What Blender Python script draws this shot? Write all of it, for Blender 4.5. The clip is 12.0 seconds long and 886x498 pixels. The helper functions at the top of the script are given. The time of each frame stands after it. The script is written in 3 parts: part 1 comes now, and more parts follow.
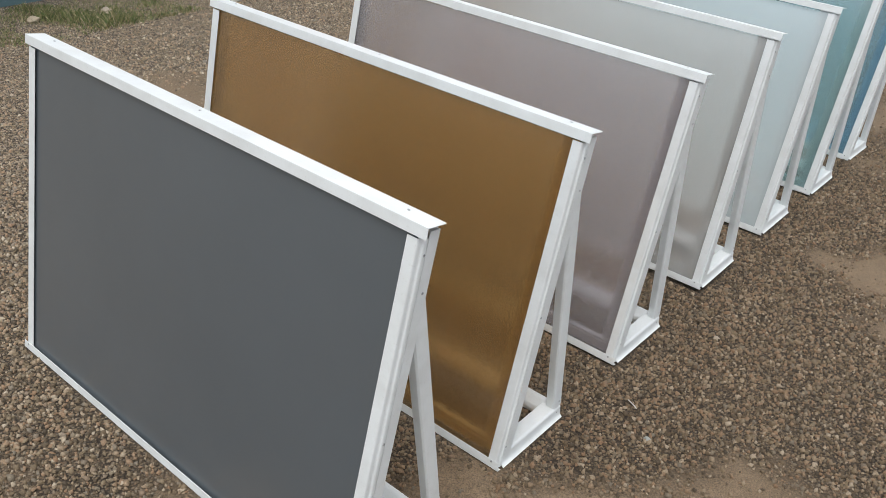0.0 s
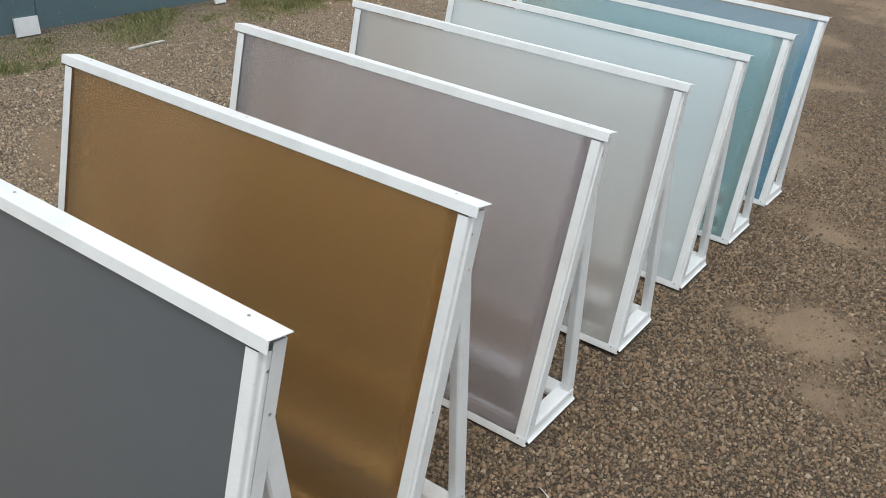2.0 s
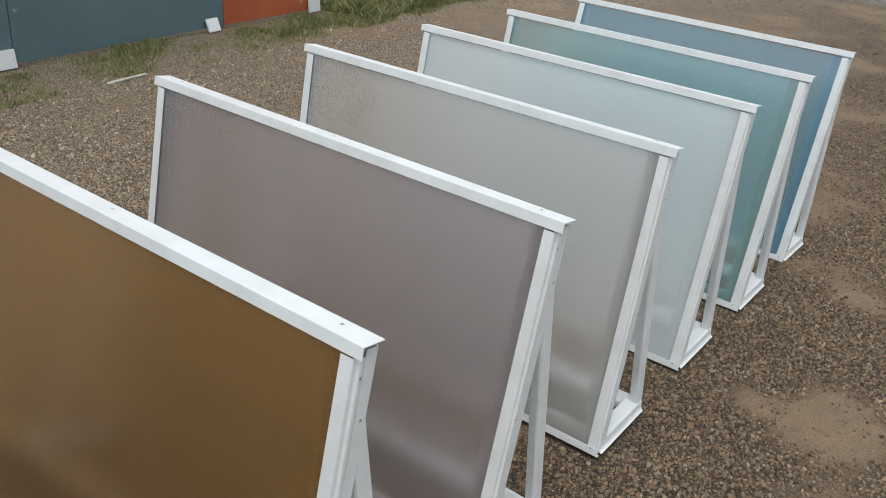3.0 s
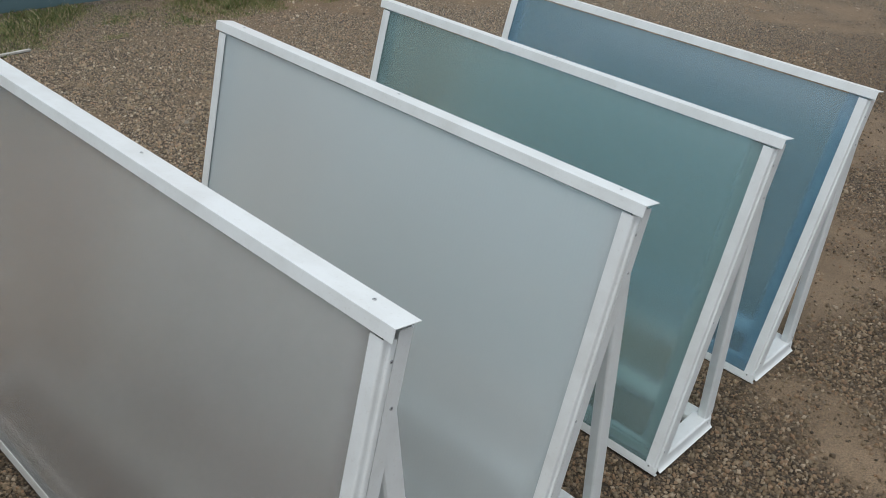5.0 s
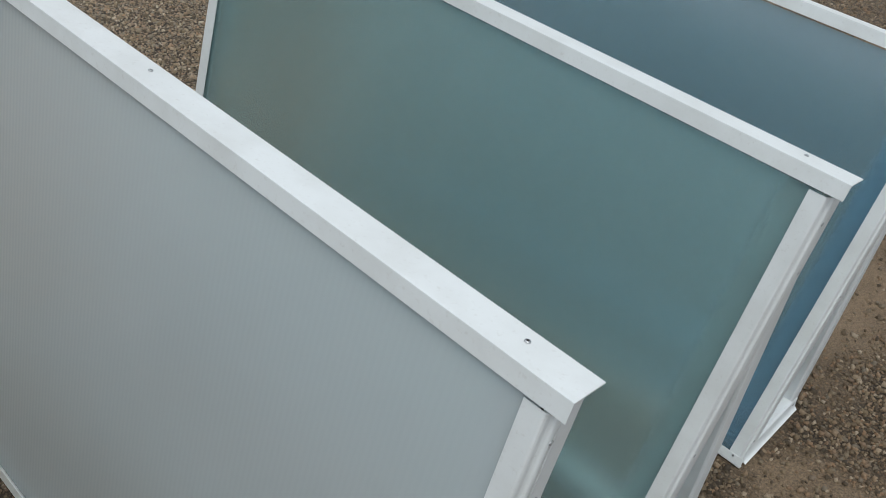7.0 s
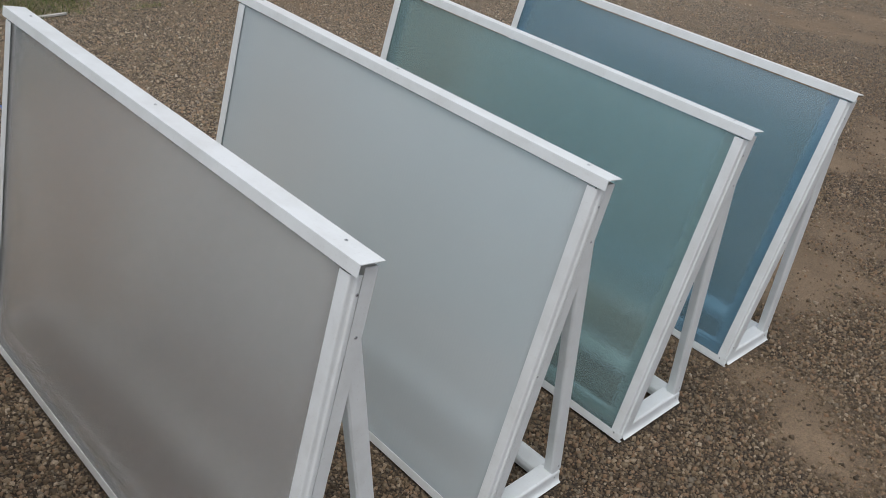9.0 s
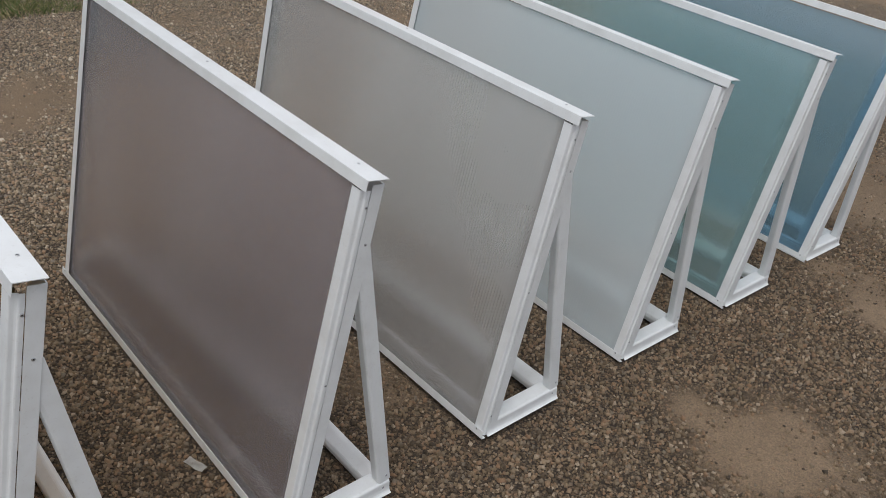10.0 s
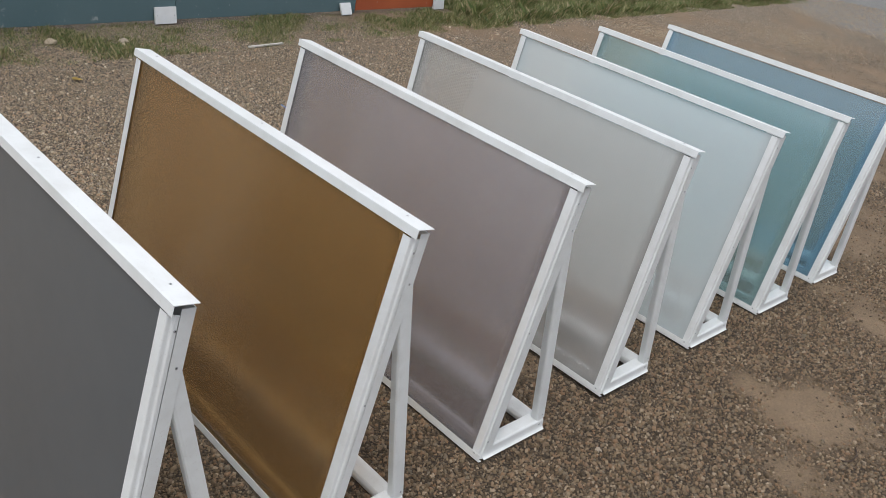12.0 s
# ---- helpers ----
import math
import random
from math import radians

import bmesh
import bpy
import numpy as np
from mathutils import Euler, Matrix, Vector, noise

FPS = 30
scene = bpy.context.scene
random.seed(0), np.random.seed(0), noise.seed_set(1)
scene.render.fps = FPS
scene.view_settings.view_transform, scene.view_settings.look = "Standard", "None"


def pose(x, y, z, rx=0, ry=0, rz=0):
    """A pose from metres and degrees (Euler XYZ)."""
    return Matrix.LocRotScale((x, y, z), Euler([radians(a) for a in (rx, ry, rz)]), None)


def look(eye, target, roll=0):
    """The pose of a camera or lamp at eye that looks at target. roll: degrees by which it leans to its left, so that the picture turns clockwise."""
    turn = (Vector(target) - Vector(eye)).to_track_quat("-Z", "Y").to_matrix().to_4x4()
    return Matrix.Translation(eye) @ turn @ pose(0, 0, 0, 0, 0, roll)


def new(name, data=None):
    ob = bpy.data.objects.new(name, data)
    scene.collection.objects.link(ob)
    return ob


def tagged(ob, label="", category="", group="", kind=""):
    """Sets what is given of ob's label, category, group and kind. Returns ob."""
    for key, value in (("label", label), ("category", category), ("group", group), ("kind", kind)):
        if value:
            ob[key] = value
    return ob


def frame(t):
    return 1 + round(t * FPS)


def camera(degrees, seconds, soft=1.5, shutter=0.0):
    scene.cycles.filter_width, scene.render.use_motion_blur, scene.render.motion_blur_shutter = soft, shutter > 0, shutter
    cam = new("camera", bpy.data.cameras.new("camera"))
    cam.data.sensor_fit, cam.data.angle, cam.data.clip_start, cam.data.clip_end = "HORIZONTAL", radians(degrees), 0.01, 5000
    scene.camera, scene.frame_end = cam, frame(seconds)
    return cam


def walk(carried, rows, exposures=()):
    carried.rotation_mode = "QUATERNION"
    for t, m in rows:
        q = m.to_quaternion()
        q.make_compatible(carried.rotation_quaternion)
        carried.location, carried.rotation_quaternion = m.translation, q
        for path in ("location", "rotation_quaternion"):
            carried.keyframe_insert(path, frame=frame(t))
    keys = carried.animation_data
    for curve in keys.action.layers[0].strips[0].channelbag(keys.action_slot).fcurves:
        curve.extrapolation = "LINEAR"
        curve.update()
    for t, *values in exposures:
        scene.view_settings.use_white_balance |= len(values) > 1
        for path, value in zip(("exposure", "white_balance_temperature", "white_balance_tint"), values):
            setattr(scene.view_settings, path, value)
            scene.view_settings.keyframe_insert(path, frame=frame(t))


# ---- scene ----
cam = camera(54.88, 12.0, soft=0.6)
# seconds, eye x y z, yaw, pitch, roll in degrees
PATH = [
    (0.0, 0.003, 0.001, 1.767, -0.00, -29.85, 5.67),
    (0.5, -0.030, -0.005, 1.717, 1.15, -34.11, 6.99),
    (1.0, -0.019, 0.029, 1.699, 1.50, -33.24, 6.87),
    (1.5, 0.049, 0.083, 1.725, -1.99, -29.28, 5.70),
    (2.0, 0.133, 0.289, 1.750, -4.68, -26.89, 6.26),
    (2.5, 0.247, 0.559, 1.780, -4.30, -25.92, 6.22),
    (3.0, 0.407, 0.771, 1.783, -2.12, -26.21, 5.28),
    (3.2, 0.531, 0.866, 1.783, -0.85, -26.16, 6.12),
    (4.8, 1.149, 1.931, 1.741, 1.09, -29.17, 6.11),
    (5.0, 1.232, 2.065, 1.717, 2.82, -28.96, 6.85),
    (5.5, 1.421, 2.361, 1.715, 2.76, -29.70, 9.69),
    (6.0, 1.449, 2.652, 1.648, 1.35, -31.78, 9.53),
    (6.5, 1.413, 2.951, 1.590, 1.10, -34.22, 8.95),
    (7.0, 1.402, 3.078, 1.558, -0.28, -36.32, 10.82),
    (7.2, 1.401, 3.089, 1.547, -0.34, -36.68, 10.96),
    (8.8, 1.383, 2.073, 1.750, 4.91, -30.07, 9.77),
    (9.0, 1.347, 1.895, 1.757, 4.36, -29.84, 9.66),
    (9.5, 1.199, 1.501, 1.761, 3.30, -30.00, 10.56),
    (10.0, 1.119, 1.015, 1.797, 8.07, -30.89, 7.99),
    (10.5, 0.993, 0.703, 1.833, 8.83, -29.01, 10.09),
    (11.0, 0.805, 0.476, 1.869, 7.04, -27.52, 10.35),
    (11.5, 0.590, 0.283, 1.879, 4.16, -28.52, 9.60),
    (12.0, 0.550, 0.101, 1.905, 4.55, -26.59, 11.43),
]


def aimed(x, y, z, yaw, pitch, roll):
    a, p = radians(yaw), radians(pitch)
    ahead = Vector((-math.sin(a) * math.cos(p), math.cos(a) * math.cos(p), math.sin(p)))
    return look((x, y, z), Vector((x, y, z)) + ahead, roll)


EXPOSURES = [
    (0.0, 0.36, 6500, 8), (0.5, 0.36, 6500, 8), (1.4, 0.47, 6480, 7), (2.4, 0.33, 6480, 7), (3.1, 0.19, 6450, 7), (5.0, -0.03, 6330, 6), (6.0, -0.09, 6310, 5), (7.1, -0.12, 6310, 5), (9.0, -0.07, 6430, 10),
    (10.0, -0.07, 6500, 11), (11.0, 0.12, 6500, 10), (12.0, 0.21, 6500, 10),
]
walk(cam, [(t, aimed(*row)) for t, *row in PATH], EXPOSURES)

# ---- light: a bright overcast day ----
world = bpy.data.worlds.new("overcast_sky")
scene.world = world
world.use_nodes = True
wn, wl = world.node_tree.nodes, world.node_tree.links
sky = wn.new("ShaderNodeTexSky")
sky.sky_type, sky.sun_disc = "NISHITA", False
sky.sun_elevation, sky.sun_rotation = radians(72), radians(195)
sky.air_density, sky.dust_density, sky.ozone_density = 1.0, 2.0, 1.5
# thick cloud takes most of the blue out of the sky
cloud = wn.new("ShaderNodeHueSaturation")
cloud.inputs["Saturation"].default_value = 0.42
wl.new(sky.outputs[0], cloud.inputs["Color"])
wl.new(cloud.outputs[0], wn["Background"].inputs[0])
wn["Background"].inputs[1].default_value = 0.15
sun_data = bpy.data.lights.new("sun", "SUN")
sun_data.energy, sun_data.angle, sun_data.color = 1.5, radians(50), (1.0, 0.98, 0.95)
sun = new("sun", sun_data)
# compass turn 195: the light comes from behind the walk's start, high up
sun.matrix_world = look((0, 0, 0), (-math.sin(radians(195)) * math.cos(radians(72)), -math.cos(radians(195)) * math.cos(radians(72)), -math.sin(radians(72))))


# ---- materials ----
class Mat:
    """A node material with its Principled shader at hand."""

    def __init__(self, name, rough=0.5, metal=0.0, ior=1.5):
        self.m = bpy.data.materials.new(name)
        self.m.use_nodes = True
        self.n, self.l = self.m.node_tree.nodes, self.m.node_tree.links
        self.p = self.n["Principled BSDF"]
        self.p.inputs["Roughness"].default_value = rough
        self.p.inputs["Metallic"].default_value = metal
        self.p.inputs["IOR"].default_value = ior
        self.co = self.n.new("ShaderNodeTexCoord").outputs["Object"]

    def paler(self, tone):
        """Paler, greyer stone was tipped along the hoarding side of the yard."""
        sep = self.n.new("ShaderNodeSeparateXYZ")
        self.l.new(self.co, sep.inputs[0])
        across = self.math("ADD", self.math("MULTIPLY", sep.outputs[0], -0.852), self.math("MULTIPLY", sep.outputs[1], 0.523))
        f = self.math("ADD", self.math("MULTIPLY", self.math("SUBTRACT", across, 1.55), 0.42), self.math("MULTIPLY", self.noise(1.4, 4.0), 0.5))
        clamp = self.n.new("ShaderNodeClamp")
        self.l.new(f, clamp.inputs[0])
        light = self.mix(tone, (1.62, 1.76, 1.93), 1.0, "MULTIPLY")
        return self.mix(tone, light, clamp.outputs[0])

    def noise(self, scale, detail=3.0, rough=0.55, co=None):
        t = self.n.new("ShaderNodeTexNoise")
        t.inputs["Scale"].default_value, t.inputs["Detail"].default_value, t.inputs["Roughness"].default_value = scale, detail, rough
        self.l.new(co or self.co, t.inputs["Vector"])
        return t.outputs["Fac"]

    def ramp(self, fac, stops):
        r = self.n.new("ShaderNodeValToRGB")
        e = r.color_ramp.elements
        while len(e) < len(stops):
            e.new(0.5)
        for el, (pos, c) in zip(e, stops):
            el.position, el.color = pos, (*c, 1.0)
        self.l.new(fac, r.inputs[0])
        return r.outputs[0]

    def mix(self, a, b, fac, mode="MIX"):
        m = self.n.new("ShaderNodeMix")
        m.data_type, m.blend_type = "RGBA", mode
        for v, s in ((fac, m.inputs[0]), (a, m.inputs[6]), (b, m.inputs[7])):
            if hasattr(v, "is_linked"):
                self.l.new(v, s)
            else:
                s.default_value = v if isinstance(v, (int, float)) else (*v, 1.0)
        return m.outputs[2]

    def math(self, op, a, b=0.0):
        m = self.n.new("ShaderNodeMath")
        m.operation = op
        for v, s in ((a, m.inputs[0]), (b, m.inputs[1])):
            if hasattr(v, "is_linked"):
                self.l.new(v, s)
            else:
                s.default_value = v
        return m.outputs[0]

    def colour(self, out):
        self.l.new(out, self.p.inputs["Base Color"])
        return self

    def rough(self, out):
        self.l.new(out, self.p.inputs["Roughness"])
        return self

    def bump(self, out, strength=0.3, distance=0.002):
        b = self.n.new("ShaderNodeBump")
        b.inputs["Strength"].default_value, b.inputs["Distance"].default_value = strength, distance
        self.l.new(out, b.inputs["Height"])
        self.l.new(b.outputs[0], self.p.inputs["Normal"])
        return self


def white_paint():
    m = Mat("white_powder_coat", 0.32)
    dirt = m.ramp(m.noise(9.0, 5.0), [(0.42, (0.0, 0.0, 0.0)), (0.75, (1.0, 1.0, 1.0))])
    grain = m.ramp(m.noise(160.0, 3.0), [(0.6, (0, 0, 0)), (0.75, (1, 1, 1))])
    base = m.mix((0.80, 0.82, 0.81), (0.70, 0.71, 0.69), dirt)
    m.colour(m.mix(base, (0.48, 0.45, 0.40), m.math("MULTIPLY", grain, 0.22)))
    m.rough(m.math("ADD", m.math("MULTIPLY", m.noise(30.0), 0.2), 0.24))
    dent = m.math("ADD", m.math("MULTIPLY", m.noise(38.0, 2.0), 2.0), m.math("MULTIPLY", m.noise(700.0, 2.0), 0.12))
    return m.bump(dent, 0.12, 0.0012).m


def twin_wall(name, tint, milk, rough, clear):
    """The front wall of hollow polycarbonate: tinted cells every 10.5 mm, clearer in the middle of each cell than at its webs."""
    m = Mat(name, rough, 0.0, 1.58)
    m.colour(m.ramp(m.noise(2.2, 3.0), [(0.3, milk), (0.7, tint)]))
    m.p.inputs["Transmission Weight"].default_value = clear
    # several walls mirror the sky, so the sheen is stronger than one surface gives
    m.p.inputs["Coat Weight"].default_value, m.p.inputs["Coat IOR"].default_value = 1.0, 1.8
    m.p.inputs["Coat Roughness"].default_value = 0.24
    sep = m.n.new("ShaderNodeSeparateXYZ")
    m.l.new(m.co, sep.inputs[0])
    wave = m.math("ADD", m.math("MULTIPLY", m.math("SINE", m.math("MULTIPLY", sep.outputs[0], 2 * math.pi / 0.0105)), 0.5), 0.5)
    m.rough(m.math("ADD", m.math("MULTIPLY", wave, CELL_BLUR), m.math("ADD", m.math("MULTIPLY", m.noise(14.0, 4.0), 0.04), rough - 0.02)))
    return m.bump(wave, 1.0, 0.00019).m


def twin_back(name, tint, rough):
    """The rear wall: the webs between the walls throw light far to both sides, hardly up or down."""
    m = Mat(name, rough, 0.0, 1.58)
    m.p.inputs["Base Color"].default_value = (*tint, 1.0)
    m.p.inputs["Transmission Weight"].default_value = 1.0
    geo = m.n.new("ShaderNodeNewGeometry")
    grain = m.n.new("ShaderNodeTexWhiteNoise")
    m.l.new(geo.outputs["Position"], grain.inputs["Vector"])
    tilt = m.math("MULTIPLY", m.math("SUBTRACT", grain.outputs["Value"], 0.5), SIDE_SCATTER)
    flat, lean, total = (m.n.new("ShaderNodeVectorMath") for _ in range(3))
    lean.operation, total.operation, flat.operation = "SCALE", "ADD", "NORMALIZE"
    along = m.n.new("ShaderNodeVectorTransform")
    along.vector_type, along.convert_from, along.convert_to = "VECTOR", "OBJECT", "WORLD"
    along.inputs[0].default_value = (1, 0, 0)
    m.l.new(along.outputs[0], lean.inputs[0])
    m.l.new(tilt, lean.inputs["Scale"])
    m.l.new(geo.outputs["Normal"], total.inputs[0])
    m.l.new(lean.outputs[0], total.inputs[1])
    m.l.new(total.outputs[0], flat.inputs[0])
    m.l.new(flat.outputs[0], m.p.inputs["Normal"])
    return m.m


CELL_BLUR, SIDE_SCATTER = 0.04, 0.8


def twin_pair(name, tint, milk, rough=0.3, clear=0.85):
    return [twin_wall(name, tint, milk, rough, clear), twin_back(name + "_back", tint, rough * 0.8)]


def opaque_sheet():
    m = Mat("grey_sheet", 0.38)
    m.colour(m.ramp(m.noise(2.2, 3.0), [(0.3, (0.088, 0.104, 0.115)), (0.7, (0.098, 0.115, 0.127))]))
    m.p.inputs["Coat Weight"].default_value, m.p.inputs["Coat Roughness"].default_value, m.p.inputs["Coat IOR"].default_value = 1.0, 0.22, 1.7
    m.rough(m.math("ADD", m.math("MULTIPLY", m.noise(14.0, 4.0), 0.1), 0.33))
    return m.m


WHITE = white_paint()


def plain(name, c0, c1, scale, rough, metal=0.0, bump=0.1):
    m = Mat(name, rough, metal)
    f = m.noise(scale, 4.0)
    m.colour(m.ramp(f, [(0.3, c0), (0.7, c1)]))
    return m.bump(m.noise(scale * 12, 3.0), bump, 0.002).m


RIVET = plain("zinc_rivet", (0.42, 0.43, 0.44), (0.6, 0.6, 0.6), 200.0, 0.35, 0.9)
HOLE = plain("rivet_hole", (0.02, 0.02, 0.02), (0.04, 0.035, 0.03), 200.0, 0.8)
SHEETS = [
    [opaque_sheet()],
    twin_pair("bronze_sheet", (0.74, 0.450, 0.160), (0.69, 0.41, 0.142), 0.19, 0.84),
    twin_pair("mauve_sheet", (0.74, 0.685, 0.70), (0.70, 0.65, 0.665), 0.19, 0.79),
    twin_pair("pearl_sheet", (0.87, 0.855, 0.825), (0.83, 0.815, 0.785), 0.21, 0.68),
    twin_pair("clear_sheet", (0.870, 0.950, 0.960), (0.84, 0.92, 0.93), 0.22, 0.44),
    twin_pair("green_sheet", (0.56, 0.79, 0.79), (0.52, 0.75, 0.75), 0.19, 0.75),
    twin_pair("blue_sheet", (0.39, 0.655, 0.82), (0.35, 0.615, 0.79), 0.19, 0.76),
]


# ---- mesh helpers ----
def link_mesh(name, bm, mats, parent=None, label=""):
    me = bpy.data.meshes.new(name)
    bmesh.ops.recalc_face_normals(bm, faces=bm.faces)
    bm.to_mesh(me)
    bm.free()
    for mt in mats if isinstance(mats, (list, tuple)) else [mats]:
        me.materials.append(mt)
    ob = new(name, me)
    if parent is not None:
        ob.parent = parent
    return tagged(ob, label=label) if label else ob


def part(name, bm, mats, parent, label=""):
    return link_mesh(name, bm, mats, parent, label)


def folded(path, th):
    """The outline of a folded strip: a 2D path thickened to its left."""
    pts = [Vector(p) for p in path]
    inner = []
    for i, p in enumerate(pts):
        a = (pts[i] - pts[i - 1]).normalized() if i else (pts[1] - pts[0]).normalized()
        b = (pts[i + 1] - pts[i]).normalized() if i + 1 < len(pts) else a
        n = (Vector((-a.y, a.x)) + Vector((-b.y, b.x))).normalized()
        c = max(0.5, n.dot(Vector((-a.y, a.x))))
        inner.append(p + n * (th / c))
    return [tuple(p) for p in pts] + [tuple(p) for p in reversed(inner)]


def prism(bm, outline, origin, ax, ay, along, length, bevel=0.0):
    """Extrudes a 2D outline, laid in ax and ay at origin, by length."""
    o, ax, ay, d = Vector(origin), Vector(ax), Vector(ay), Vector(along).normalized() * length
    lo = [bm.verts.new(o + ax * x + ay * y) for x, y in outline]
    hi = [bm.verts.new(v.co + d) for v in lo]
    n = len(outline)
    faces = [bm.faces.new(lo), bm.faces.new(hi)]
    faces += [bm.faces.new((lo[i], lo[(i + 1) % n], hi[(i + 1) % n], hi[i])) for i in range(n)]
    if bevel:
        edges = {e for f in faces for e in f.edges}
        bmesh.ops.bevel(bm, geom=list(edges), offset=bevel, segments=2, affect="EDGES")
    return bm


def box(bm, x0, x1, y0, y1, z0, z1, bevel=0.0):
    return prism(bm, [(x0, y0), (x1, y0), (x1, y1), (x0, y1)], (0, 0, z0), (1, 0, 0), (0, 1, 0), (0, 0, 1), z1 - z0, bevel)


# ---- the ground ----
def lattice(x, y, seed):
    """Smooth value noise of period one, from hashed lattice points."""
    xi, yi = np.floor(x).astype(np.int64), np.floor(y).astype(np.int64)
    fx, fy = x - xi, y - yi
    fx, fy = fx * fx * (3 - 2 * fx), fy * fy * (3 - 2 * fy)

    def h(a, b):
        v = np.sin(a * 127.1 + b * 311.7 + seed * 74.7) * 43758.5453
        return v - np.floor(v)

    return (h(xi, yi) * (1 - fx) + h(xi + 1, yi) * fx) * (1 - fy) + (h(xi, yi + 1) * (1 - fx) + h(xi + 1, yi + 1) * fx) * fy


def cloudy(x, y, scale, seed):
    return 0.55 * lattice(x * scale, y * scale, seed) + 0.3 * lattice(x * scale * 2.1, y * scale * 2.1, seed + 1) + 0.15 * lattice(x * scale * 4.3, y * scale * 4.3, seed + 2)


TRODDEN = [
    (1.85, 3.14, 0.17), (1.81, 2.75, 0.16), (1.67, 3.35, 0.10), (2.40, 4.19, 0.24), (2.01, 3.27, 0.24), (2.77, 5.40, 0.35), (2.89, 6.00, 0.30),
    (0.56, 1.60, 0.26), (0.98, 1.85, 0.20), (-0.63, 1.50, 0.10), (0.08, 1.80, 0.12), (0.45, 1.30, 0.24), (1.30, 3.85, 0.15),
]


def bare(x, y):
    """1 where trodden earth shows, 0 where gravel lies thick; the lane beside the stands is the barest."""
    side = (x + 0.15) * 0.803 - (y - 1.3) * 0.596
    lane = np.clip((side - 0.15) / 0.7, 0, 1) * 0.20 * np.exp(-np.clip(y - 4.5, 0, None) / 1.5)
    near = np.clip((side + 1.6) / 1.0, 0, 1) * 0.06
    b = cloudy(x, y, 1.3, 5) + lane + near
    b = b + 0.2 * np.clip((y - 8.0 - 0.3 * x) / 1.5, 0, 1)
    b = b - 0.4 * np.exp(-(((x - 3.9) / 0.9) ** 2 + ((y - 13.0) / 0.8) ** 2)) - 0.3 * np.exp(-(((x - 3.25) / 0.5) ** 2 + ((y - 8.9) / 0.5) ** 2))
    b = b - 0.6 * np.clip((x - 5.2 + y - 14.9) / 0.6, 0, 1) * np.clip((x - 4.2) / 0.6, 0, 1)
    for cx, cy, r in TRODDEN:
        b = b + 0.33 * np.exp(-((x - cx) ** 2 + (y - cy) ** 2) / (r * r))
    b = b + 0.22 * (cloudy(x, y, 7.0, 31) - 0.5) + 0.12 * (cloudy(x, y, 19.0, 61) - 0.5)
    return np.clip((b - 0.640) / 0.24, 0, 1)


def relief(x, y):
    far = np.clip((np.hypot(x - 1, y - 4) - 12) / 30, 0, 1)
    return (cloudy(x, y, 0.9, 11) - 0.5) * 0.009 * (1 - far) - 0.006


